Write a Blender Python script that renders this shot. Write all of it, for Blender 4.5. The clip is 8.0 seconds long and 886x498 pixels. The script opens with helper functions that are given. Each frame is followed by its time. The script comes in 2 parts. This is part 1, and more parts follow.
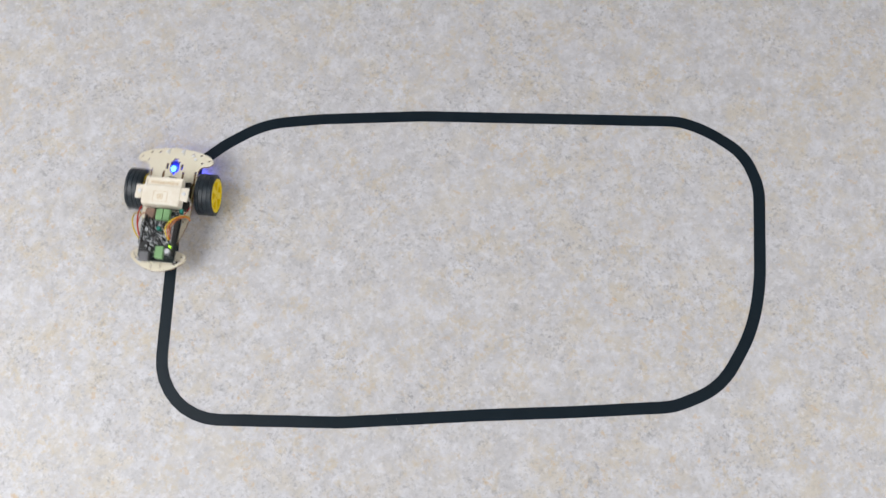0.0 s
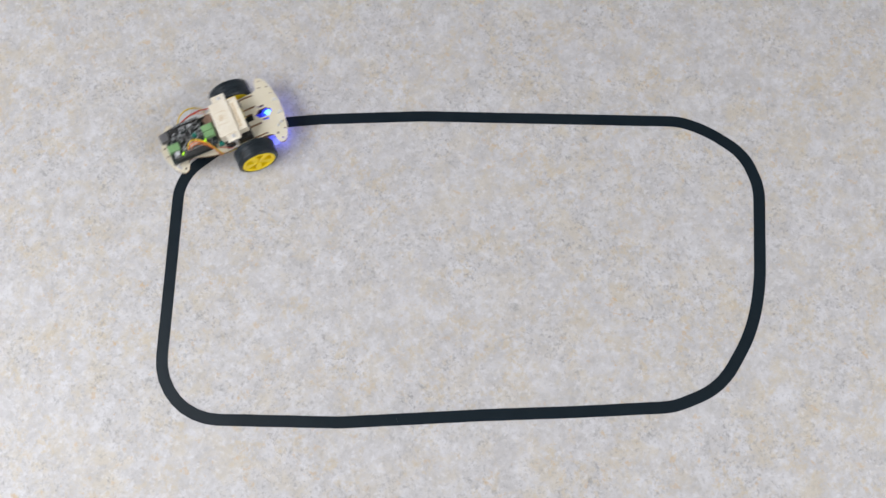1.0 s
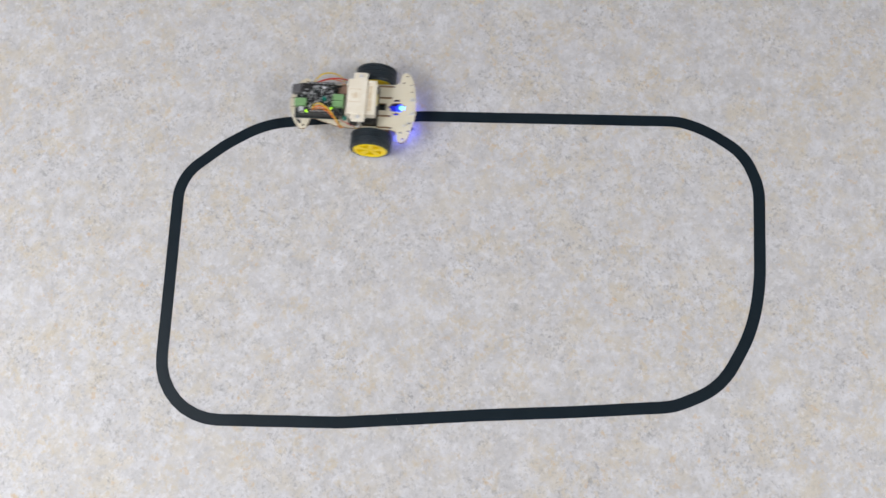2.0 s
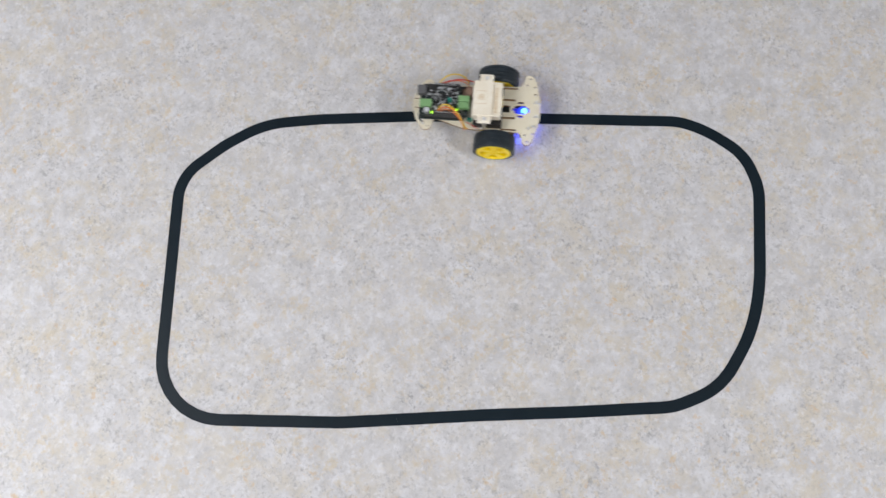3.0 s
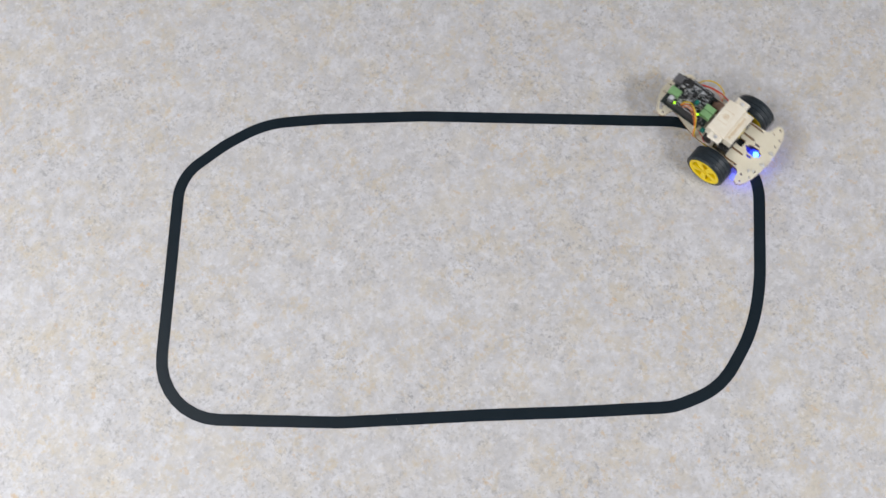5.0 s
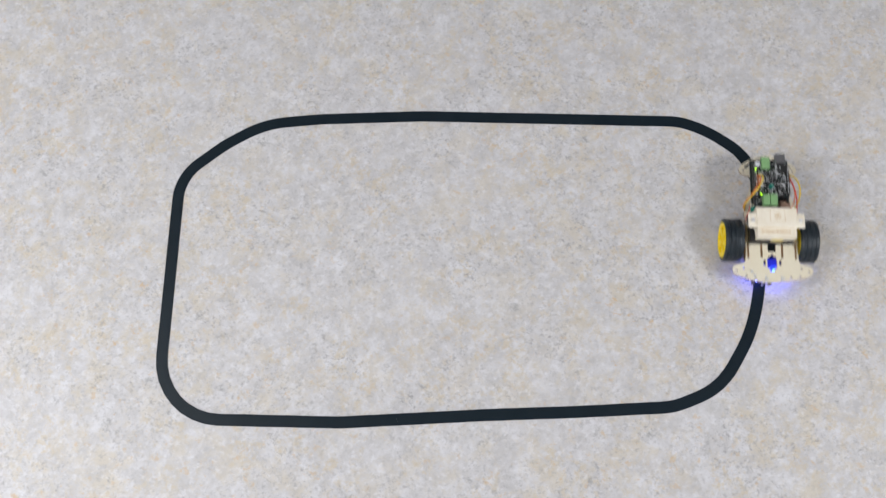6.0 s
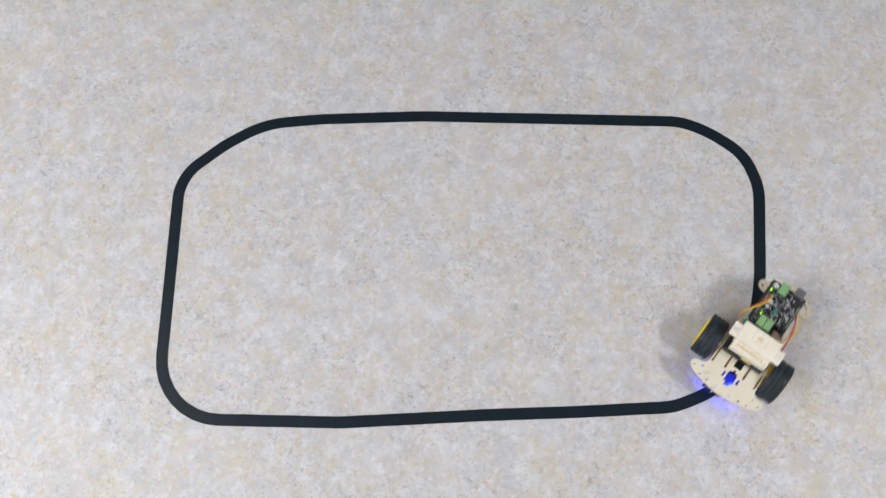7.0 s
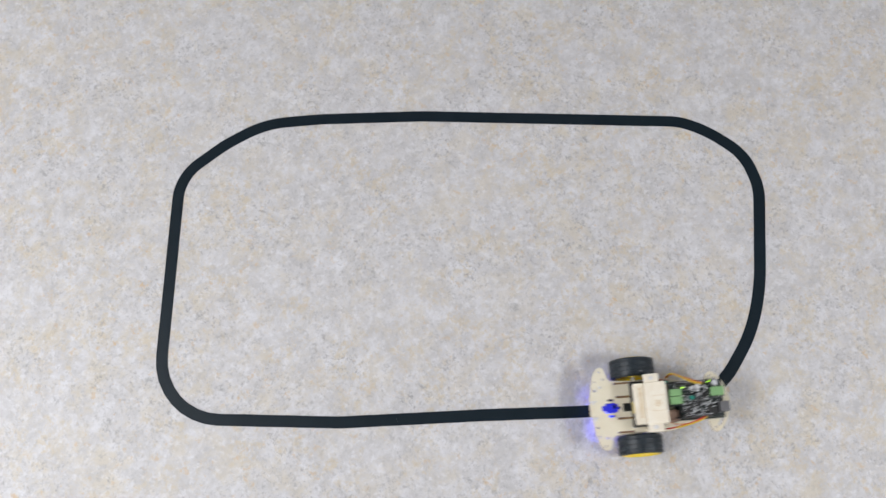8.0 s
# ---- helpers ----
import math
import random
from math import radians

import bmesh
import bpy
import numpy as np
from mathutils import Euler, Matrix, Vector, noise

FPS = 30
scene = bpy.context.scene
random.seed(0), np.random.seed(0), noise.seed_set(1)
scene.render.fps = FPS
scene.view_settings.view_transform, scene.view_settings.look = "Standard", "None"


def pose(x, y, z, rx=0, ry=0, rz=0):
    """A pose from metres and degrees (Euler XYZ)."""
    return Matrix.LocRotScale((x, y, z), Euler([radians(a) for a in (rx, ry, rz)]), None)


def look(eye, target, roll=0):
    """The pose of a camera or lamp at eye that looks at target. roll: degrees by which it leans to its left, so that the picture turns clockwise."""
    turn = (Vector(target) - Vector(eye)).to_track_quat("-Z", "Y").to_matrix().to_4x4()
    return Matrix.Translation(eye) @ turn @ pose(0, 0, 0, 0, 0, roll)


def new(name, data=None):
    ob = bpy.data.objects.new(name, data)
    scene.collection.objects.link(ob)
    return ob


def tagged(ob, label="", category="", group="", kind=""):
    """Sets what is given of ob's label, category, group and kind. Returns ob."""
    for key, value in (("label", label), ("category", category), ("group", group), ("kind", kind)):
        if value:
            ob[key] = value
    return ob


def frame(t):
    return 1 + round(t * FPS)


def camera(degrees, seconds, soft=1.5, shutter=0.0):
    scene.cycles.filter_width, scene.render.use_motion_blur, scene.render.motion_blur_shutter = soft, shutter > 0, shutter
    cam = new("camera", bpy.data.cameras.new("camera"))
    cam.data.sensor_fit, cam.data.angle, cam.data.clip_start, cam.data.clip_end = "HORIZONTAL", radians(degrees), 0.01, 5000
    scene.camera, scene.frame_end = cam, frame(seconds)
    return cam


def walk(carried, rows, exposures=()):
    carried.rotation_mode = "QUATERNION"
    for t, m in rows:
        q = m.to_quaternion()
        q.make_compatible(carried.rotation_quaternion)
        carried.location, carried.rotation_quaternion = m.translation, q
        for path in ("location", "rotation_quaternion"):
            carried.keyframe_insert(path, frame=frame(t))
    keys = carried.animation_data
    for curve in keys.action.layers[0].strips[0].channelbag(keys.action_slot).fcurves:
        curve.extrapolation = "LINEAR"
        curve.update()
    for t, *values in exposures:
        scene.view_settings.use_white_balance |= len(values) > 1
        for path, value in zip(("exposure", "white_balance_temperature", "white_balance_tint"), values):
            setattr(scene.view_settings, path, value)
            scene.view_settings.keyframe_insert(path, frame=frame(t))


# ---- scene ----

# ---------------------------------------------------------------- camera
cam = camera(46.53, 8.0, soft=1.5, shutter=0.75)
VIEW = look((0.0473, -0.4180, 1.5523), (-0.0311, 0.0264, 0.0), -7.72)
walk(cam, [(0.0, VIEW), (8.0, VIEW)], [(0.0, 0.0), (8.0, 0.0)])

# ---------------------------------------------------------------- light: two ceiling fittings in a closed white room
ROOM_X, ROOM_Y, ROOM_H = 2.9, 2.4, 2.35
world = bpy.data.worlds.new("room_world")
world.use_nodes = True
world.node_tree.nodes["Background"].inputs[0].default_value = (0.75, 0.8, 0.9, 1)
world.node_tree.nodes["Background"].inputs[1].default_value = 0.05
scene.world = world


def ceiling_lamp(x, y, sx, sy, watts):
    data = bpy.data.lights.new("ceiling_lamp", "AREA")
    data.shape, data.size, data.size_y, data.energy = "RECTANGLE", sx, sy, watts
    data.color = (0.97, 0.975, 1.0)
    ob = new("ceiling_lamp", data)
    ob.matrix_basis = pose(x, y, ROOM_H - 0.03)
    return ob


ceiling_lamp(-2.00, -0.90, 1.7, 2.2, 78)
ceiling_lamp(2.25, -0.85, 0.5, 0.8, 53)


# ---------------------------------------------------------------- materials
def shader(name, colour=(0.5, 0.5, 0.5), rough=0.5, metal=0.0):
    m = bpy.data.materials.new(name)
    m.use_nodes = True
    b = m.node_tree.nodes["Principled BSDF"]
    b.inputs["Base Color"].default_value = (*colour, 1)
    b.inputs["Roughness"].default_value = rough
    b.inputs["Metallic"].default_value = metal
    return m, m.node_tree, b


def node(tree, kind, **values):
    n = tree.nodes.new(kind)
    for key, value in values.items():
        n.inputs[key].default_value = value
    return n


def noise_of(tree, coord, scale, detail=4.0, rough=0.6, distortion=0.0):
    # every noise is turned and shifted by its own amount, so that no two share a lattice
    rng = random.Random(int(scale * 977 + detail * 31))
    shift = node(tree, "ShaderNodeMapping", Location=[rng.uniform(3, 9) for _ in range(3)], Rotation=[rng.uniform(0.2, 2.8) for _ in range(3)])
    tree.links.new(coord, shift.inputs["Vector"])
    n = node(tree, "ShaderNodeTexNoise", Scale=scale, Detail=detail, Roughness=rough, Distortion=distortion)
    tree.links.new(shift.outputs["Vector"], n.inputs["Vector"])
    return n.outputs["Fac"]


def ramp(tree, fac, stops):
    n = tree.nodes.new("ShaderNodeValToRGB")
    e = n.color_ramp.elements
    while len(e) < len(stops):
        e.new(0.5)
    for el, (pos, col) in zip(e, stops):
        el.position, el.color = pos, (*col, 1) if len(col) == 3 else col
    tree.links.new(fac, n.inputs["Fac"])
    return n.outputs["Color"]


def mixed(tree, fac, a, b, mode="MIX"):
    n = tree.nodes.new("ShaderNodeMix")
    n.data_type, n.blend_type = "RGBA", mode
    for sock, v in ((n.inputs[0], fac), (n.inputs[6], a), (n.inputs[7], b)):
        if isinstance(v, (int, float)):
            sock.default_value = v
        elif isinstance(v, tuple):
            sock.default_value = (*v, 1)
        else:
            tree.links.new(v, sock)
    return n.outputs[2]


def coords(tree):
    return tree.nodes.new("ShaderNodeTexCoord").outputs["Object"]


def bump(tree, b, height, strength, distance):
    n = node(tree, "ShaderNodeBump", Strength=strength, Distance=distance)
    tree.links.new(height, n.inputs["Height"])
    tree.links.new(n.outputs["Normal"], b.inputs["Normal"])


def grained(name, colour, dark, scale, rough=0.5, metal=0.0, amount=0.5, relief=0.0002):
    """A plain material with stains at two scales and a fine relief."""
    m, tree, b = shader(name, colour, rough, metal)
    c = coords(tree)
    big, fine = noise_of(tree, c, scale), noise_of(tree, c, scale * 7)
    a = mixed(tree, ramp(tree, big, [(0.35, (0, 0, 0)), (0.75, (amount,) * 3)]), colour, dark)
    out = mixed(tree, ramp(tree, fine, [(0.45, (0, 0, 0)), (0.8, (amount * 0.6,) * 3)]), a, dark)
    tree.links.new(out, b.inputs["Base Color"])
    bump(tree, b, fine, 0.4, relief)
    return m


def floor_material():
    """Pale vinyl: lavender-grey pools, ragged sponge-printed tan drifts, small grey and white grains, ochre flecks."""
    m, tree, b = shader("mottled_vinyl", rough=0.42)
    b.inputs["Specular IOR Level"].default_value = 0.35
    c = coords(tree)

    def at(scale, detail, rough, low, high, top=1.0, least=0.0, distortion=0.0):
        return ramp(tree, noise_of(tree, c, scale, detail, rough, distortion), [(low, (least,) * 3), (high, (top,) * 3)])

    def both(x, y):
        return mixed(tree, 1.0, x, y, "MULTIPLY")

    pools = noise_of(tree, c, 34, 8, 0.72, 0.4)
    col = ramp(tree, pools, [(0.33, (0.478, 0.471, 0.478)), (0.48, (0.548, 0.540, 0.550)), (0.66, (0.65, 0.65, 0.676))])
    # tan print, in drifts a few hand's widths across, broken up by a fine grain
    wide = at(3.6, 3, 0.5, 0.36, 0.60, 1.0, 0.5)
    drift = at(20, 9, 0.78, 0.485, 0.60, 0.60, 0.0, 0.3)
    col = mixed(tree, both(drift, wide), col, (0.585, 0.520, 0.405))
    col = mixed(tree, at(98, 5, 0.68, 0.53, 0.66, 0.6), col, (0.695, 0.695, 0.72))
    cluster = at(16, 6, 0.66, 0.48, 0.60, 1.0, 0.08)
    col = mixed(tree, both(at(84, 7, 0.76, 0.495, 0.575, 0.64), cluster), col, (0.565, 0.482, 0.345))
    # grey grains gather along the drifts
    gather = at(10.5, 6, 0.68, 0.42, 0.60, 1.0, 0.3)
    col = mixed(tree, both(at(165, 5, 0.72, 0.54, 0.60, 0.55), gather), col, (0.345, 0.343, 0.352))
    col = mixed(tree, both(at(100, 7, 0.76, 0.56, 0.62, 0.66), gather), col, (0.28, 0.277, 0.282))
    col = mixed(tree, both(at(52, 8, 0.76, 0.59, 0.645, 0.75), wide), col, (0.58, 0.425, 0.25))
    tree.links.new(col, b.inputs["Base Color"])
    bump(tree, b, noise_of(tree, c, 220, 3), 0.12, 0.0004)
    return m


def glow(name, colour, strength):
    m, tree, b = shader(name, colour, 0.3)
    b.inputs["Emission Color"].default_value = (*colour, 1)
    b.inputs["Emission Strength"].default_value = strength
    return m


def tyre_material():
    m, tree, b = shader("tyre_rubber", (0.014, 0.016, 0.019), 0.40)
    c = coords(tree)
    dust = ramp(tree, noise_of(tree, c, 90, 5, 0.7), [(0.38, (0.009, 0.0145, 0.020)), (0.55, (0.016, 0.025, 0.033)), (0.78, (0.032, 0.044, 0.056))])
    tree.links.new(dust, b.inputs["Base Color"])
    bump(tree, b, noise_of(tree, c, 420, 2), 0.3, 0.0003)
    return m


VINYL = floor_material()
PAINT = grained("white_wall_paint", (0.55, 0.55, 0.55), (0.48, 0.48, 0.48), 3, 0.9, amount=0.3)
TAPE = grained("black_cloth_tape", (0.0055, 0.0118, 0.0178), (0.011, 0.0195, 0.027), 26, 0.38, amount=0.4, relief=0.00005)
TAPE.node_tree.nodes["Principled BSDF"].inputs["Specular IOR Level"].default_value = 0.2
PLY = grained("cream_plywood", (0.745, 0.70, 0.565), (0.63, 0.53, 0.36), 40, 0.6, amount=0.45)
BURNT = grained("scorched_cut_edge", (0.34, 0.20, 0.095), (0.09, 0.05, 0.022), 160, 0.75, amount=0.7)
CREAM = grained("cream_plastic", (0.87, 0.82, 0.71), (0.66, 0.54, 0.36), 52, 0.42, amount=0.42)
ETCH = grained("etched_brown_print", (0.72, 0.60, 0.42), (0.58, 0.44, 0.26), 190, 0.7, amount=0.7)
RUBBER = tyre_material()
YELLOW = grained("yellow_plastic", (0.95, 0.71, 0.006), (0.80, 0.53, 0.006), 70, 0.35, amount=0.3)
FOAM = grained("pale_yellow_foam", (0.72, 0.60, 0.26), (0.58, 0.46, 0.18), 90, 0.8, amount=0.4)
BLACK = grained("black_plastic", (0.012, 0.012, 0.013), (0.035, 0.034, 0.033), 120, 0.42, amount=0.5)
BOARD = grained("black_circuit_board", (0.010, 0.018, 0.018), (0.045, 0.055, 0.055), 260, 0.30, amount=0.8)
BLUEBOARD = grained("blue_circuit_board", (0.012, 0.02, 0.16), (0.03, 0.05, 0.30), 180, 0.35, amount=0.5)
GREEN = grained("green_terminal_plastic", (0.22, 0.40, 0.18), (0.13, 0.28, 0.11), 120, 0.5, amount=0.4)
TEAL = grained("teal_plastic", (0.01, 0.22, 0.16), (0.01, 0.12, 0.12), 120, 0.45)
STEEL = grained("brushed_steel", (0.86, 0.86, 0.86), (0.6, 0.6, 0.61), 300, 0.5, 0.85, amount=0.5)
TIN = grained("grey_tinned_shell", (0.19, 0.19, 0.20), (0.12, 0.12, 0.125), 300, 0.45, 0.6, amount=0.5)
GREYCHIP = grained("grey_component", (0.22, 0.225, 0.23), (0.07, 0.07, 0.075), 300, 0.5, amount=0.6)
PALECHIP = grained("pale_component", (0.58, 0.60, 0.62), (0.36, 0.37, 0.39), 300, 0.5, amount=0.5)
BROWN = grained("brown_motor_can", (0.30, 0.19, 0.14), (0.15, 0.09, 0.06), 150, 0.5, amount=0.6)
RED = grained("red_wire_sleeve", (0.62, 0.045, 0.03), (0.45, 0.03, 0.02), 200, 0.4)
ORANGE = grained("orange_wire_sleeve", (0.72, 0.20, 0.025), (0.55, 0.12, 0.02), 200, 0.4)
AMBER = grained("yellow_wire_sleeve", (0.72, 0.50, 0.03), (0.55, 0.36, 0.02), 200, 0.4)
BLUELED = glow("blue_led_lens", (0.07, 0.09, 1.0), 38)
WHITELED = glow("blue_white_led_core", (0.10, 0.34, 1.0), 5)
# emission paints the bloom around the LED core
HALO = glow("blue_halo_glow", (0.03, 0.07, 1.0), 1.5)
# emission stands in for LED light thrown back by the floor
FLOORGLOW = glow("pale_blue_floor_glow", (0.25, 0.30, 1.0), 0.75)
# emission stands in for the blue light falling on the sensor board
BOARDGLOW = glow("blue_board_glow", (0.022, 0.028, 0.52), 0.85)
LIMELED = glow("lime_led_lens", (0.45, 1.0, 0.02), 2.0)


# ---------------------------------------------------------------- mesh helpers
def part(name, bm, material, parent, label=""):
    """Link a bmesh as one mesh object under a thing, a part or nothing."""
    bmesh.ops.recalc_face_normals(bm, faces=bm.faces)
    data = bpy.data.meshes.new(name)
    bm.to_mesh(data)
    bm.free()
    for m in material if isinstance(material, (list, tuple)) else (material,):
        data.materials.append(m)
    ob = new(name, data)
    ob.parent = parent
    return tagged(ob, label)


def add_box(bm, x0, x1, y0, y1, z0, z1, bevel=0.0):
    """A box with rounded edges, sizes in metres."""
    made = bmesh.ops.create_cube(bm, size=1.0, matrix=Matrix.Translation(((x0 + x1) / 2, (y0 + y1) / 2, (z0 + z1) / 2)) @ Matrix.Diagonal((x1 - x0, y1 - y0, z1 - z0, 1)))
    if bevel:
        edges = list({e for v in made["verts"] for e in v.link_edges})
        bmesh.ops.bevel(bm, geom=edges, offset=bevel, segments=2, affect="EDGES", profile=0.5)
    return bm


def box(*a, **k):
    return add_box(bmesh.new(), *a, **k)


def mm(*a, bevel=0.3):
    """A box in millimetres."""
    return box(*[v / 1000 for v in a], bevel=bevel / 1000)


def add_rod(bm, x, y, z0, z1, r, seg=16, r2=None):
    bmesh.ops.create_cone(bm, cap_ends=True, segments=seg, radius1=r, radius2=r if r2 is None else r2, depth=z1 - z0, matrix=Matrix.Translation((x, y, (z0 + z1) / 2)))
    return bm


def rod(*a, **k):
    return add_rod(bmesh.new(), *a, **k)


def lathe(profile, seg=48):
    """Turn a closed profile of (radius, y) about the y axis."""
    bm = bmesh.new()
    rings = [[bm.verts.new((r * math.cos(2 * math.pi * k / seg), y, r * math.sin(2 * math.pi * k / seg))) for k in range(seg)] for r, y in profile]
    for a, b in zip(rings, rings[1:] + rings[:1]):
        for k in range(seg):
            bm.faces.new((a[k], a[(k + 1) % seg], b[(k + 1) % seg], b[k]))
    return bm


def tube(points, r, seg=8, steps=8):
    """A smooth round wire through a few points."""
    pts = [Vector(p) for p in points]
    pts = [2 * pts[0] - pts[1]] + pts + [2 * pts[-1] - pts[-2]]
    line = []
    for a, b, c, d in zip(pts, pts[1:], pts[2:], pts[3:]):
        for k in range(steps):
            t = k / steps
            line.append(0.5 * (2 * b + (c - a) * t + (2 * a - 5 * b + 4 * c - d) * t * t + (3 * b - a - 3 * c + d) * t ** 3))
    line.append(pts[-2])
    bm, rings = bmesh.new(), []
    for i, p in enumerate(line):
        way = (line[min(i + 1, len(line) - 1)] - line[max(i - 1, 0)]).normalized()
        side = way.orthogonal().normalized() if not rings else (side - way * side.dot(way)).normalized()
        up = way.cross(side)
        rings.append([bm.verts.new(p + r * (math.cos(2 * math.pi * k / seg) * side + math.sin(2 * math.pi * k / seg) * up)) for k in range(seg)])
    for a, b in zip(rings, rings[1:]):
        for k in range(seg):
            bm.faces.new((a[k], a[(k + 1) % seg], b[(k + 1) % seg], b[k]))
    bm.faces.new(rings[0]), bm.faces.new(rings[-1])
    for f in bm.faces:
        f.smooth = True
    return bm


def sheet(outline, holes, z0, z1):
    """A flat cut sheet with openings right through it; its cut edges take the second material."""
    bm = bmesh.new()
    for loop in (outline, *holes):
        vs = [bm.verts.new((x, y, z1)) for x, y in loop]
        for a, b in zip(vs, vs[1:] + vs[:1]):
            bm.edges.new((a, b))
    bmesh.ops.triangle_fill(bm, edges=bm.edges[:], use_beauty=True)
    top = bm.faces[:]
    low = bmesh.ops.extrude_face_region(bm, geom=top)
    bmesh.ops.translate(bm, vec=(0, 0, z0 - z1), verts=[g for g in low["geom"] if isinstance(g, bmesh.types.BMVert)])
    for f in bm.faces:
        f.normal_update()
        f.material_index = 0 if abs(f.normal.z) > 0.5 else 1
    return bm


def rounded_path(corners, steps=9):
    """A closed line of straight runs whose corners (x, y, radius) are rounded."""
    out, n = [], len(corners)
    for i in range(n):
        a, b, c = (Vector(corners[(i + k) % n][:2]) for k in (-1, 0, 1))
        u, w = a - b, c - b
        lu, lw = u.length, w.length
        u.normalize(), w.normalize()
        half = u.angle(w) / 2
        t = min(corners[i][2] / math.tan(half), lu * 0.49, lw * 0.49)
        r = t * math.tan(half)
        centre = b + (u + w).normalized() * (r / math.sin(half))
        s, e = b + u * t - centre, b + w * t - centre
        a0 = math.atan2(s.y, s.x)
        turn = (math.atan2(e.y, e.x) - a0 + math.pi) % (2 * math.pi) - math.pi
        out += [centre + r * Vector((math.cos(a0 + turn * k / (steps - 1)), math.sin(a0 + turn * k / (steps - 1)))) for k in range(steps)]
    return out


# ---------------------------------------------------------------- the room
def room():
    x, y, h, t = ROOM_X, ROOM_Y, ROOM_H, 0.12
    floor = part("floor", box(-x - t, x + t, -y - t, y + t, -0.08, 0.0), VINYL, None)
    tagged(floor, "pale grey vinyl floor with tan and grey mottling", "floor", kind="structure")
    for name, a in (("wall_north", (-x, x, y, y + t)), ("wall_south", (-x, x, -y - t, -y)), ("wall_east", (x, x + t, -y - t, y + t)), ("wall_west", (-x - t, -x, -y - t, y + t))):
        tagged(part(name, box(*a, 0.0, h), PAINT, None), "plain white painted wall", "wall", kind="structure")
    tagged(part("ceiling", box(-x - t, x + t, -y - t, y + t, h, h + 0.1), PAINT, None), "plain white painted ceiling", "ceiling", kind="structure")


# ---------------------------------------------------------------- the taped line
TRACK = [(-0.239, 0.24, 0.3), (-0.075, 0.25, 0.5), (0.342, 0.253, 0.108), (0.387, 0.236, 0.21), (0.442, 0.199, 0.095),
         (0.463, 0.144, 0.107), (0.458, -0.022, 0.4), (0.4407, -0.0937, 0.3), (0.3941, -0.1755, 0.122), (0.3252, -0.2065, 0.12), (0.1795, -0.2198, 0.8),
         (0.0407, -0.2301, 0.8), (-0.173, -0.25, 0.298), (-0.454, -0.255, 0.096), (-0.4612, 0.1115, 0.07), (-0.4475, 0.1445, 0.074), (-0.393, 0.191, 0.236),
         (-0.331, 0.229, 0.165)]
TAPE_WIDTH = 0.0180


def strip(line, z0, z1):
    """A length of tape along the line, a little uneven at its edges."""
    bm, rows = bmesh.new(), []
    for i, p in enumerate(line):
        way = (line[min(i + 1, len(line) - 1)] - line[max(i - 1, 0)]).normalized()
        side = Vector((-way.y, way.x))
        wl = TAPE_WIDTH / 2 + 0.00022 * noise.noise((p.x * 40, p.y * 40, 0.3))
        wr = TAPE_WIDTH / 2 + 0.00022 * noise.noise((p.x * 40, p.y * 40, 7.3))
        l, r = p + side * wl, p - side * wr
        rows.append([bm.verts.new(v) for v in ((l.x, l.y, z0), (l.x, l.y, z1), (r.x, r.y, z1), (r.x, r.y, z0))])
    for a, b in zip(rows, rows[1:]):
        for k in range(4):
            bm.faces.new((a[k], a[(k + 1) % 4], b[(k + 1) % 4], b[k]))
    bm.faces.new(rows[0]), bm.faces.new(rows[-1])
    return bm


def line_track():
    path = rounded_path(TRACK)
    even = []
    for a, b in zip(path, path[1:] + path[:1]):
        n = max(1, int((b - a).length / 0.006))
        even += [a.lerp(b, k / n) for k in range(n)]
    root = tagged(new("line_track"), "closed loop of matt black tape stuck on the floor", "tape line")
    # two lengths of tape, lapped at the upper and the lower run
    up = min(range(len(even)), key=lambda i: (even[i] - Vector((0.262, 0.253))).length)
    low = min(range(len(even)), key=lambda i: (even[i] - Vector((-0.105, -0.245))).length)
    part("tape_strip", strip(even[up - 3:low + 4], 0.0, 0.0005), TAPE, root)
    part("tape_strip", strip(even[low - 3:] + even[:up + 4], 0.0001, 0.0009), TAPE, root)
    return root


# ---------------------------------------------------------------- the robot car: x forwards, y to its left, axle over the origin
def plate_outline():
    half = [(69, 0), (68.4, 14), (65.5, 30), (62, 45), (58, 54), (53, 59.5), (47.5, 60), (43.5, 57.5), (41.5, 52), (40.5, 45), (38, 41), (33, 39), (5, 38), (-15, 37),
            (-37, 39), (-55, 36.5), (-73, 31), (-90, 25), (-96, 24.5), (-99.5, 28), (-101, 36), (-104.5, 42), (-110, 44), (-115, 42), (-121, 35.5), (-128, 24), (-132.5, 10), (-134, 0)]
    loop = half + [(x, -y) for x, y in reversed(half[1:-1])]
    pts = [Vector((x / 1000, y / 1000)) for x, y in loop]
    # one round of corner cutting makes the saw's curves
    return [p for a, b in zip(pts, pts[1:] + pts[:1]) for p in (a.lerp(b, 0.25), a.lerp(b, 0.75))]


def round_hole(x, y, r=1.7, n=12):
    return [((x + r * math.cos(2 * math.pi * k / n)) / 1000, (y + r * math.sin(2 * math.pi * k / n)) / 1000) for k in range(n)]


def slot_hole(x0, x1, y0, y1):
    return [(x / 1000, y / 1000) for x, y in ((x0, y0), (x1, y0), (x1, y1), (x0, y1))]


def oblong_hole(x, y, length, width, degrees, n=6):
    c, s, r, half = math.cos(radians(degrees)), math.sin(radians(degrees)), width / 2, (length - width) / 2
    loop = [(e * half + r * math.cos(a), r * math.sin(a)) for e, start in ((1, -90), (-1, 90)) for a in (radians(start + 180 * k / n) for k in range(n + 1))]
    return [((x + u * c - v * s) / 1000, (y + u * s + v * c) / 1000) for u, v in loop]


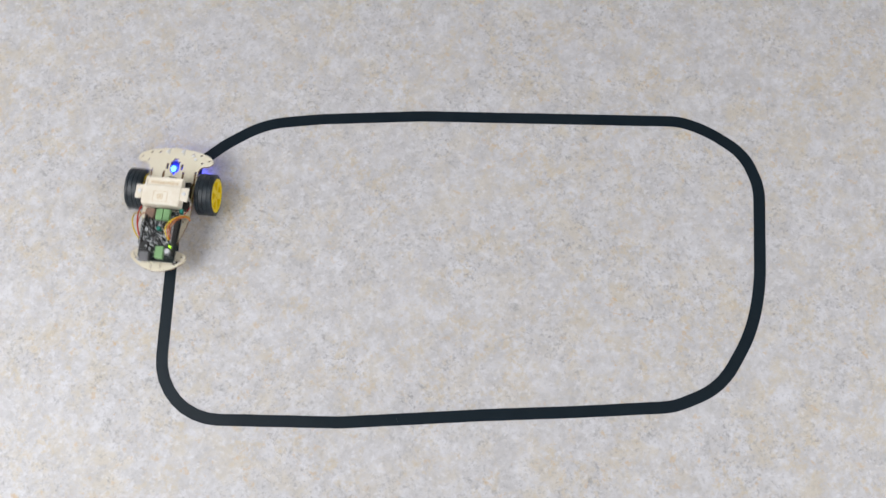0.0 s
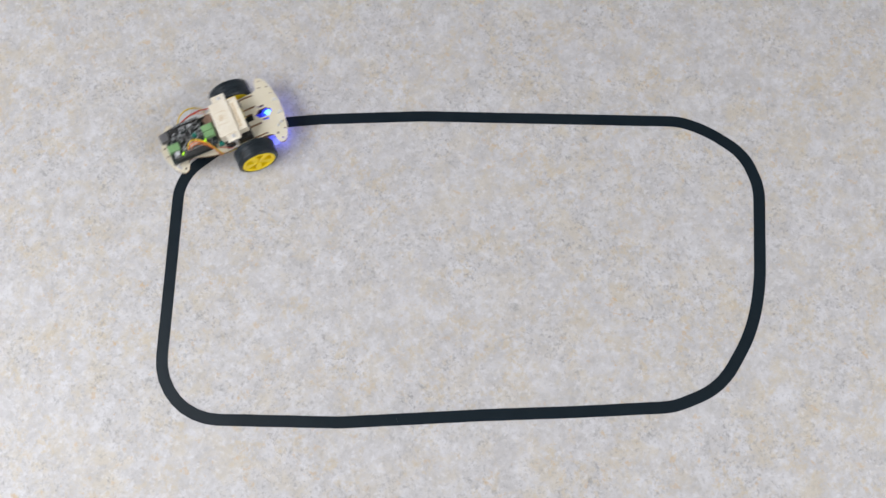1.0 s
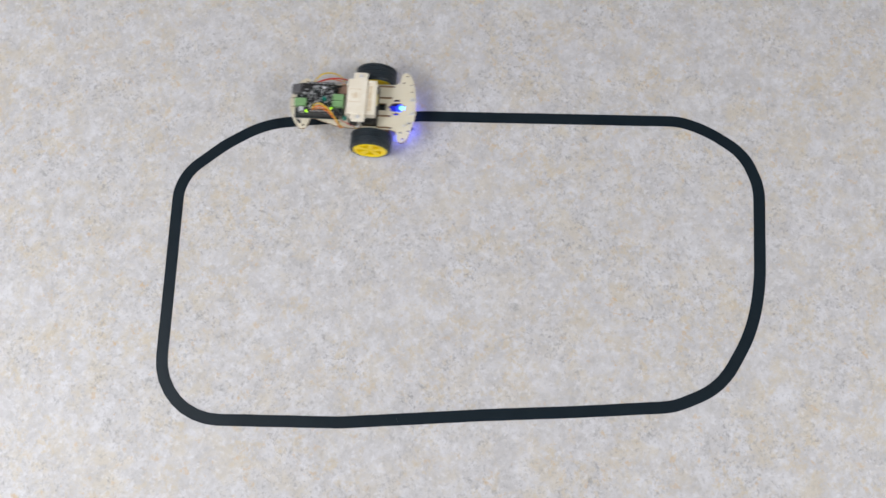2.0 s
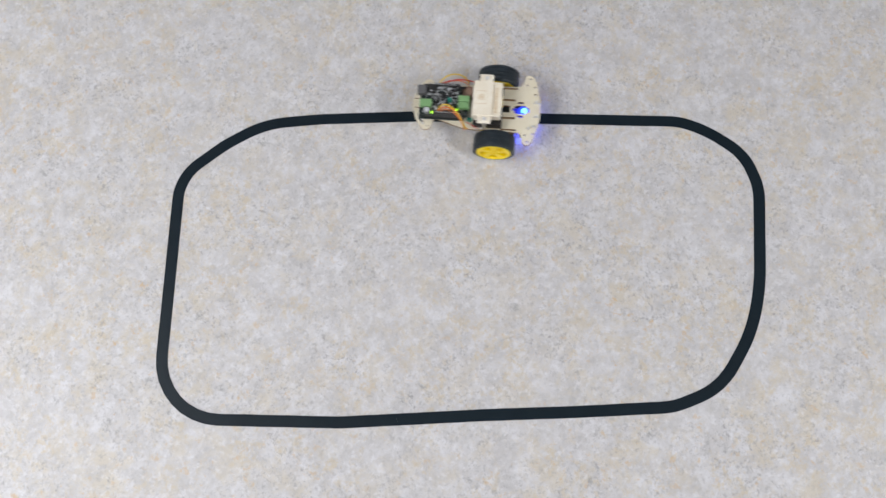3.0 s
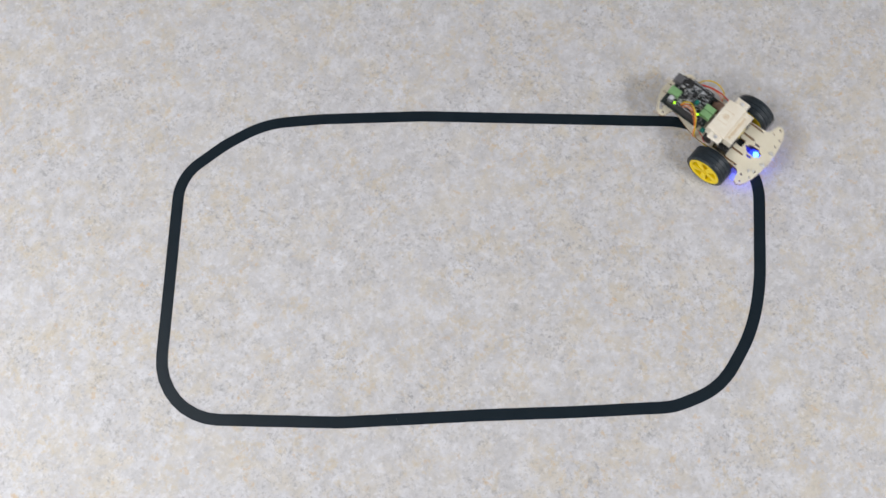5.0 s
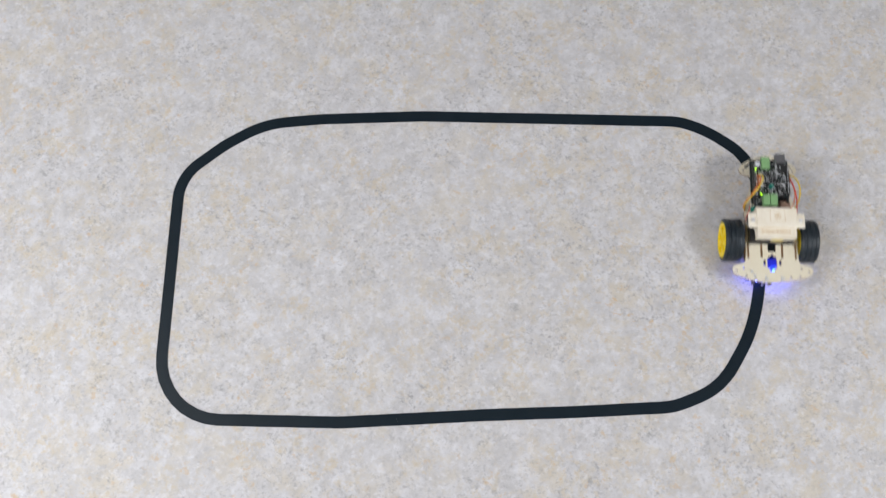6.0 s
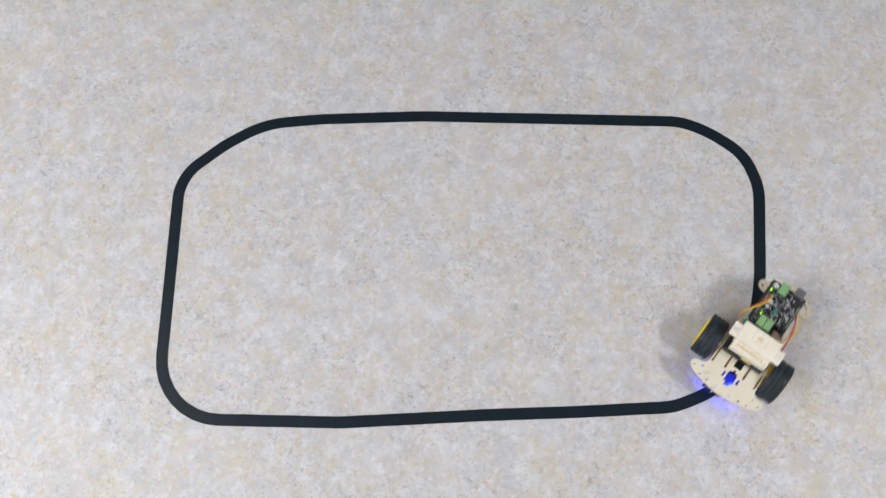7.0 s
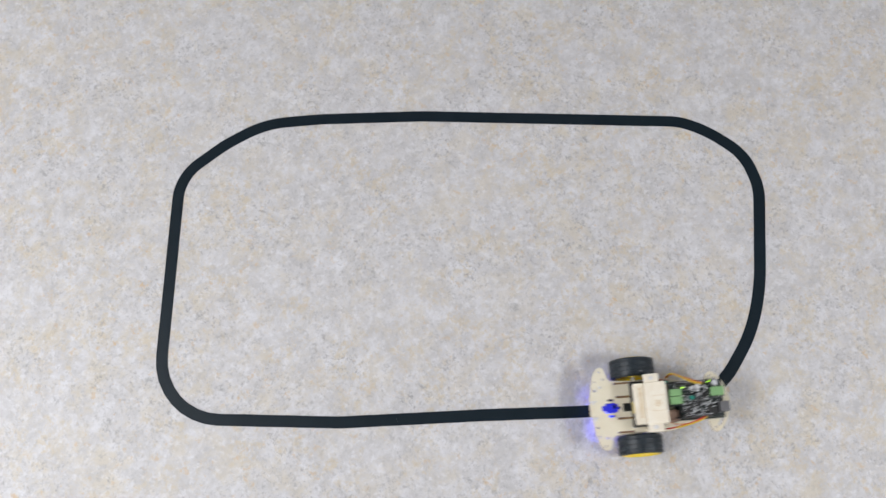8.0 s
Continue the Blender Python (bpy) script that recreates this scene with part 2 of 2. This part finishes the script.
def chassis(root):
    holes = [round_hole(x, s * y) for s in (1, -1) for x, y in ((51, 53.5), (59, 39.5), (60, 26.5), (46.5, 42.5), (-108, 37), (-52, 30), (-85, 20))]
    holes += [slot_hole(6, 29.5, 13.8, 17), slot_hole(6, 29.5, -17, -13.8), slot_hole(8, 32, -36.6, -33.8), slot_hole(8, 32, 33.8, 36.6),
              [(x / 1000, y / 1000) for x, y in ((28, -6), (31, -6), (31, -7.5), (46, -7.5), (46, -4), (51, -4), (51, 3.5), (46, 3.5), (46, 7), (31, 7), (31, 5.5), (28, 5.5), (28, 2), (24.5, 2), (24.5, -2), (28, -2))], slot_hole(33.5, 42, -13.2, -10), slot_hole(33.5, 42, 10, 13.2), slot_hole(-2, 20.5, -6, 6),
              slot_hole(60, 67.5, 12.6, 13.5), slot_hole(60, 67.5, -11.9, -11), oblong_hole(-117, -29.5, 13, 4.4, -58), oblong_hole(-117, 29.5, 13, 4.4, 58),
              slot_hole(-130, -122, -7.2, -6), slot_hole(-130, -122, 8, 9.2)]
    plate = part("chassis_plate", sheet(plate_outline(), holes, 0.0425, 0.0455), (PLY, BURNT), root, "cream laser-cut plywood plate with scorched edges")
    for x, y in ((58, -27), (63.5, -9), (62, 15)):
        bm = rod(x / 1000, y / 1000, 0.0455, 0.0472, 0.0021)
        part("screw", add_rod(bm, x / 1000, y / 1000, 0.014, 0.0455, 0.0012, 10), STEEL, plate, "steel screw")
    # upright plywood brackets whose scorched tops show in the slots
    for y in (-35.2, -15.4, 15.4, 35.2):
        part("bracket", mm(8.5, 28.5, y - 1.1, y + 1.1, 22, 44.3, bevel=0.1), BURNT, plate, "scorched plywood bracket in a slot")
    for y in (-11, 12.5):
        part("tab", mm(58, 67.5, y - 1.1, y + 1.1, 41, 46.8, bevel=0.3), STEEL, plate, "bright metal tab in the nose")
    for x, y in ((52, -31), (8, 29), (-30, -36.5), (-22, -36)):
        part("screw", rod(x / 1000, y / 1000, 0.0455, 0.0474, 0.0022), STEEL, plate, "steel screw")


WHEEL_Y = {1: 0.0537, -1: -0.0562}


def wheel(root, side):
    """Yellow spoked wheel with a black grooved tyre; side is 1 on the left and -1 on the right."""
    R, yi, yo = 0.0325, -0.0135, 0.0142
    hub = bmesh.new()
    turned = Matrix.Rotation(math.pi / 2, 4, "X")
    for r, a, b in ((0.0062, -0.0115, 0.0125), (0.0033, 0.0125, 0.0138)):
        bmesh.ops.create_cone(hub, cap_ends=True, segments=20, radius1=r, radius2=r, depth=b - a, matrix=Matrix.Translation((0, side * (a + b) / 2, 0)) @ turned)
    w = part("wheel", hub, YELLOW, root, "yellow plastic wheel with a black rubber tyre")
    w.matrix_basis = pose(0, WHEEL_Y[side], R)
    rim = lathe([(0.0268, side * y) for y in (-0.0128, 0.0147)] + [(0.0250, side * 0.0152), (0.0214, side * 0.0140), (0.0205, side * -0.0085), (0.0058, side * -0.0085), (0.0058, side * -0.0108),
                                                                    (0.0205, side * -0.0108), (0.0224, side * -0.0128)], 48)
    for k in range(5):
        spin = Matrix.Rotation(2 * math.pi * k / 5, 4, "Y")
        made = bmesh.ops.create_cube(rim, size=1.0, matrix=spin @ Matrix.Translation((0.0142, side * 0.0096, 0)) @ Matrix.Diagonal((0.018, 0.0085, 0.0092, 1)))
        for v in made["verts"]:
            p = spin.inverted() @ v.co
            p.z *= 0.8 + 0.4 * max(0.0, (p.x - 0.005) / 0.018)
            v.co = spin @ p
    part("rim", rim, YELLOW, w, "yellow five-spoke rim")
    crown = [(0.0268, side * yi), (0.0292, side * yi), (0.0308, side * (yi + 0.0012)), (0.0318, side * (yi + 0.003))]
    for y in (-0.0058, 0.0010, 0.0078):
        crown += [(0.03235, side * (y - 0.0009)), (0.0317, side * (y - 0.0005)), (0.0317, side * (y + 0.0005)), (0.03245, side * (y + 0.0009))]
    crown += [(0.0318, side * (yo - 0.003)), (0.0308, side * (yo - 0.0012)), (0.0292, side * yo), (0.0268, side * yo)]
    tyre = lathe(crown, 72)
    for k in range(30):
        for row, y in enumerate((-0.0094, -0.0024, 0.0044, 0.0110)):
            a = 2 * math.pi * (k + (0.5 if row in (1, 2) else 0)) / 30
            bmesh.ops.create_cube(tyre, size=1.0, matrix=Matrix.Rotation(a, 4, "Y") @ Matrix.Translation((0.0321, side * y, 0)) @ Matrix.Diagonal((0.0008, 0.0036, 0.0048, 1)))
    part("tyre", tyre, RUBBER, w, "black rubber tyre with grooves")
    return w


def motor(root, side):
    bm = mm(-38, 11, side * 21 - 9.4, side * 21 + 9.4, 21.5, 42.4, bevel=2)
    m = part("gear_motor", bm, YELLOW, root, "yellow gear motor under the plate")
    axle = bmesh.new()
    bmesh.ops.create_cone(axle, cap_ends=True, segments=16, radius1=0.0027, radius2=0.0027, depth=0.022, matrix=pose(0, side * 0.037, 0.0325, 90))
    part("axle", axle, STEEL, m)


def caster(root):
    c = part("caster", rod(-0.100, 0, 0.018, 0.0425, 0.010, 20, 0.013), STEEL, root, "steel ball caster")
    bm = bmesh.new()
    bmesh.ops.create_uvsphere(bm, u_segments=20, v_segments=12, radius=0.0098, matrix=Matrix.Translation((-0.100, 0, 0.0098)))
    part("ball", bm, STEEL, c)


def battery_case(root):
    """Cream two-level case with screw lugs, on a black holder."""
    holder = part("battery_holder", mm(-35, 9.5, -35, 30, 45.5, 58, bevel=1.2), BLACK, root, "black plastic battery holder")
    for x, y in ((4.5, -30), (4.5, 25)):
        part("boss", rod(x / 1000, y / 1000, 0.058, 0.0605, 0.0032), BLACK, holder)
    part("foam_block", mm(-14, 9.4, -5, 11.5, 58, 68.5, bevel=1.0), FOAM, root, "small pale yellow block under the case")
    body = mm(-37.5, -6.5, -29.5, 30, 61, 82, bevel=1.6)
    add_box(body, -0.0085, 0.0078, -0.0283, 0.0288, 0.063, 0.0772, 0.0010)
    for x0, x1, y0, y1 in ((0.0040, 0.0080, -0.0286, 0.0291), (-0.0066, 0.0040, -0.0286, -0.0256), (-0.0066, 0.0040, 0.0261, 0.0291)):
        add_box(body, x0, x1, y0, y1, 0.0750, 0.0790, 0.0008)
    case = part("case", body, CREAM, root, "cream plastic case with brown etched marks")
    for s in (1, -1):
        lug = mm(-28.8, -7, *sorted((s * 29, s * 41.2)), 76.5, 81, bevel=1.4)
        l = part("lug", lug, CREAM, case)
        bm = rod(-0.0175, s * 0.0345, 0.081, 0.0824, 0.0030, 18)
        add_rod(bm, -0.0175, s * 0.0345, 0.0824, 0.0828, 0.0022, 18)
        part("screw", bm, STEEL, l, "steel screw")
        part("standoff", rod(-0.0175, s * 0.0345, 0.0455, 0.0765, 0.0030, 12), STEEL, l, "steel standoff")
    # etched emblem: two fine lines and a rounded patch, plain shapes
    for y in (-9.5, 12):
        part("etched_line", mm(-33, -16, y - 0.35, y + 0.35, 82.0, 82.12, bevel=0), ETCH, case)
    for x in (-32.6, -16.4):
        part("etched_line", mm(x - 0.25, x + 0.25, -9.15, 11.65, 82.0, 82.12, bevel=0), ETCH, case)
    for x0, x1, y0, y1 in ((-28.5, -20.5, -3.0, -1.9), (-28.5, -20.5, 4.2, 5.3), (-21.6, -20.5, -1.9, 4.2), (-28.5, -27.4, -1.9, 4.2), (-26.6, -22.4, -1.0, 3.3), (-24, -21.8, 5.5, 6.6), (-29.6, -28.9, -1, 3)):
        part("etched_mark", mm(x0, x1, y0, y1, 82.0, 82.12, bevel=0), ETCH, case)
    rng = random.Random(4)
    y = -22.0
    while y < 21:
        w = rng.uniform(2.0, 4.4)
        part("etched_bar", mm(-3.4 + rng.uniform(0, 1.2), 1.6 - rng.uniform(0, 0.9), y, y + w, 77.2, 77.32, bevel=0), ETCH, case)
        y += w + rng.uniform(0.35, 0.8)
    part("seam", mm(-6.4, -5.6, -25.4, 25.9, 77.2, 77.32, bevel=0), ETCH, case)


def terminal(parent, x0, x1, y0, y1, z0, z1, across):
    t = part("screw_terminal", mm(x0, x1, y0, y1, z0, z1, bevel=0.6), GREEN, parent, "green screw terminal")
    for k in (0.28, 0.72):
        x, y = (x0 + (x1 - x0) * k, (y0 + y1) / 2) if across else ((x0 + x1) / 2, y0 + (y1 - y0) * k)
        part("terminal_screw", rod(x / 1000, y / 1000, z1 / 1000, z1 / 1000 + 0.0003, 0.0018, 12), GREEN, t)
    return t


def electronics(root):
    rng = random.Random(11)
    low = part("controller_board", mm(-121, -50, -30, 26, 56, 57.6, bevel=0), BOARD, root, "black circuit board on standoffs")
    for x, y in ((-116, -26), (-116, 22), (-56, -26), (-56, 22)):
        part("standoff", rod(x / 1000, y / 1000, 0.0455, 0.056, 0.0026, 10), STEEL, low)
    board = part("driver_board", add_box(mm(-117, -58, -28.3, 24, 67, 68.6, bevel=0), -0.058, -0.043, -0.0283, 0.0065, 0.067, 0.0686), BOARD, root, "black driver board stacked on top")
    for y in (-27.8, 21.2):
        part("riser", mm(-112, -50, y, y + 2.6, 57.6, 67, bevel=0.2), BLACK, board)
    terminal(board, -119.5, -101, -17, -4.5, 68.6, 76.5, False)
    terminal(board, -60, -42.5, -17, -7.2, 68.6, 78, True)
    terminal(board, -60, -42.5, -6.3, 4.0, 68.6, 78, True)
    part("usb_socket", mm(-125, -111, 4.5, 18.5, 66.0, 77, bevel=0.7), TIN, board, "grey metal socket")
    part("power_jack", mm(-108.5, -95, 8, 22, 68.6, 75.5, bevel=1.2), BLACK, board, "black plastic jack")
    for x, y, l, w in ((-106, 5.2, 5, 1.0), (-99, 4.0, 1.0, 4), (-94, 6.5, 1.4, 6), (-92, 16, 3.4, 1.0), (-103, 10.5, 4, 1.2)):
        part("silver_strip", mm(x - l / 2, x + l / 2, y - w / 2, y + w / 2, 68.6, 76.0, bevel=0.2), PALECHIP, board, "bright silver strip")
    for x0, x1, y, w in ((-96, -54, -28, 5.2), (-100, -60, 19.5, 4)):
        head = part("pin_header", mm(x0, x1, y, y + w, 68.6, 76.5, bevel=0.2), BLACK, board, "black pin header")
        part("header_strip", mm(x0 + 3, x1 - 12, y + w / 2 + 0.5, y + w / 2 + 1.5, 76.5, 77.1, bevel=0.1), TIN, head)
        n = int((x1 - x0) / 2.54)
        for k in range(n):
            x = x0 + 1.3 + 2.54 * k
            part("pin", mm(x - 0.55, x + 0.55, y + w / 2 - 1.2, y + w / 2 - 0.1, 76.5, 78.0, bevel=0), PALECHIP, head)
    for x, y, r, z in ((-108, -22.8, 4.6, 76.5), (-83, -18.5, 4.4, 76), (-75, -17.5, 3.2, 75), (-76, 15, 2.8, 75)):
        cap = part("capacitor", rod(x / 1000, y / 1000, 0.0686, z / 1000, r / 1000, 18), GREYCHIP, board, "grey capacitor")
        part("capacitor_top", rod(x / 1000, y / 1000, z / 1000, z / 1000 + 0.0004, r * 0.85 / 1000, 18), PALECHIP, cap)
    for x0, x1, y0, y1, z in ((-86, -75, 1, 8, 71), (-72, -63, 5, 18, 71), (-96, -90, -12, -2, 72), (-87, -80, -24, -16, 71.5), (-76, -66, -26, -20, 72)):
        chip = part("chip", mm(x0, x1, y0, y1, 68.6, z, bevel=0.3), BLACK, board, "black chip")
        for k in range(4):
            x = x0 + (x1 - x0) * (k + 0.5) / 4
            for y in (y0 - 0.9, y1):
                part("leg", mm(x - 0.5, x + 0.5, y, y + 0.9, 68.6, 69.3, bevel=0), STEEL, chip)
    for k in range(230):
        x, y = rng.uniform(-114, -47), rng.uniform(-26, 20)
        a, b, h = rng.uniform(0.5, 2.8), rng.uniform(0.4, 0.95), rng.uniform(0.8, 5.5)
        if rng.random() < 0.35:
            a, b = b, a
        if x > -58 and y > 4:
            continue
        part("component", mm(x - a, x + a, y - b, y + b, 68.6, 68.6 + h, bevel=0.15), rng.choice((GREYCHIP, BLACK, TIN, GREYCHIP, BLACK, PALECHIP, GREYCHIP, PALECHIP, BLACK)), board)
    for k in range(120):
        x, y, a, b, z = rng.uniform(-114, -62), rng.uniform(-26, 21), rng.uniform(0.25, 1.4), rng.uniform(0.25, 0.5), rng.uniform(70, 75)
        if rng.random() < 0.5:
            a, b = b, a
        part("solder_tail", mm(x - a, x + a, y - b, y + b, 68.6, z, bevel=0.1), rng.choice((STEEL, PALECHIP, TIN)), board)
    part("trimmer", rod(-0.0735, -0.0035, 0.0686, 0.0765, 0.0032, 16), TEAL, board, "teal round trimmer")
    part("plug", mm(-44, -37, -32, -27, 58, 66, bevel=0.5), TEAL, root, "teal plug")
    for x0, x1, y in ((-103, -97, -25.2), (-64, -58, -18.8)):
        part("indicator_led", mm(x0 + 1.8, x1 - 2.0, y - 0.6, y + 0.6, 70, 76.4, bevel=0.2), LIMELED, board, "lit lime green indicator")
    part("motor_can", mm(-55, -38.5, 10, 27, 46, 64, bevel=3), BROWN, root, "brown can beside the case")


def sensor_bar(root):
    """Line sensor board hung under the nose, with blue lights."""
    bar = part("sensor_board", add_box(mm(12, 39, -27, 27, 12.5, 14.1, bevel=0), 0.039, 0.058, -0.034, 0.034, 0.0125, 0.0141), BLUEBOARD, root, "blue line sensor board under the nose")
    # added slab that glows as the board would under the LED's light
    part("board_glow_slab", mm(23, 57, -12.5, 15.5, 14.1, 16, bevel=0.6), BOARDGLOW, bar, "added glowing slab for the board lit blue")
    for y in (-23, 2):
        part("connector", mm(54, 64.5, y - 2.4, y + 2.4, 14.1, 20, bevel=0.4), BLACK, bar, "black connector")
    for x0, x1, y0, y1 in ((27, 31, -8, -3), (48, 50, -3, 2)):
        part("sensor_chip", mm(x0, x1, y0, y1, 16, 18.5, bevel=0.3), BLACK, bar)
    part("module", mm(-4, 23, -8, 8, 30, 37, bevel=0.4), BOARD, root, "dark module under the plate")
    for x, y in ((44, -30), (44, 31), (55.5, -15), (55.5, 15)):
        part("blue_led", rod(x / 1000, y / 1000, 0.0075, 0.0125, 0.0024, 14), BLUELED, bar, "lit blue light")
    # added block, no lamp: its glow replaces the floor's blue reflection
    part("floor_glow_block", mm(34, 41.5, -44, -33.5, 9, 13, bevel=1.2), FLOORGLOW, bar, "added glowing block for blue light on the floor")
    # added disc: the LED's blue halo as a glowing surface
    part("led_halo_disc", rod(0.0425, 0.0100, 0.0160, 0.0166, 0.0090, 20), HALO, bar, "added glowing disc for the halo round the blue light")
    part("blue_led", rod(0.0440, 0.0112, 0.0160, 0.0175, 0.0046, 16), WHITELED, bar, "lit blue light")


def wires(root):
    def wire(points, material, label, r=0.95):
        part("wire", tube([(x / 1000, y / 1000, z / 1000) for x, y, z in points], r / 1000), material, root, label)
    wire([(-90, -22, 76), (-86, -21, 88), (-78, -21, 96), (-68, -25, 96), (-58, -32, 89), (-51, -39, 76), (-47, -41, 60), (-45, -38, 44)], AMBER, "yellow wire", 1.05)
    wire([(-90, -24, 76), (-84, -23, 86), (-76, -24, 93), (-65, -28, 92), (-56, -35, 85), (-51, -40, 72), (-49, -41, 56), (-48, -39, 44)], ORANGE, "orange wire", 1.2)
    wire([(-86, -25, 75), (-80, -25, 86), (-71, -28, 90), (-61, -33, 86), (-53, -38, 74), (-47, -40, 58), (-43, -38, 45)], ORANGE, "orange wire", 0.7)
    wire([(-46, -33, 60), (-40, -34, 56), (-33, -36, 52), (-28, -37, 47)], RED, "red wire", 0.6)
    wire([(-92, 23, 70), (-84, 26, 73), (-70, 31, 73), (-55, 34.5, 69), (-42, 36, 62), (-35, 36, 56)], RED, "red wire", 1.1)
    wire([(-92, 24, 72), (-85, 28, 84), (-74, 32, 90), (-62, 35, 86), (-52, 36, 74), (-46, 35, 56)], AMBER, "yellow wire", 1.1)
    wire([(-88, 23, 71), (-76, 29, 72), (-62, 32, 70), (-50, 31, 64), (-44, 27, 56)], ORANGE, "brown wire", 0.7)


def robot_car():
    root = tagged(new("robot_car"), "small two-wheeled line-following robot with open electronics", "robot car")
    chassis(root)
    wheels = wheel(root, 1), wheel(root, -1)
    for side in (1, -1):
        motor(root, side)
    caster(root)
    sensor_bar(root)
    battery_case(root)
    electronics(root)
    wires(root)
    return root, wheels


room()
line_track()
robot, (wheel_left, wheel_right) = robot_car()


# ---------------------------------------------------------------- what moves: the robot along the line, its wheels rolling
def motions():
    way = [(0.0, -0.4598, 0.0961, 86.61), (0.5, -0.4318, 0.1541, 50.29), (1.0, -0.3594, 0.2129, 26.92), (1.2, -0.3269, 0.2259, 16.14),
           (1.5, -0.2652, 0.2395, 7.52), (1.7, -0.2161, 0.2425, 1.42), (2.8, 0.0029, 0.2505, -2.95), (3.0, 0.0457, 0.2476, -2.24),
           (3.2, 0.0850, 0.2477, 4.57), (3.4, 0.1325, 0.2529, 9.58), (3.5, 0.1445, 0.2546, 3.99), (3.7, 0.1850, 0.2544, -0.62),
           (4.0, 0.2506, 0.2526, -2.18), (4.2, 0.2983, 0.2503, -2.28), (4.4, 0.3453, 0.2481, -2.83), (4.5, 0.3562, 0.2472, -10.61),
           (4.7, 0.3833, 0.2379, -21.93), (5.25, 0.4330, 0.1795, -57.0), (5.8, 0.4646, 0.0936, -88.33), (6.0, 0.4655, 0.0466, -89.43),
           (6.2, 0.4637, 0.0055, -95.53), (6.5, 0.4537, -0.0506, -104.99), (6.7, 0.4410, -0.0929, -110.16), (7.0, 0.4196, -0.1363, -124.32),
           (7.5, 0.3588, -0.1915, -154.63), (8.0, 0.2636, -0.2141, -173.58)]
    walk(robot, [(t, pose(x, y, 0, 0, 0, a)) for t, x, y, a in way])
    for w, side in ((wheel_left, 1), (wheel_right, -1)):
        rolled = [0.0]
        for (_, x0, y0, a0), (_, x1, y1, a1) in zip(way, way[1:]):
            rolled.append(rolled[-1] + math.hypot(x1 - x0, y1 - y0) - WHEEL_Y[side] * radians(a1 - a0))
        times = [k / 10 for k in range(81)]
        turns = np.interp(times, [r[0] for r in way], rolled) / 0.0325
        walk(w, [(t, pose(0, WHEEL_Y[side], 0.0325, 0, math.degrees(a), 0)) for t, a in zip(times, turns)])


motions()
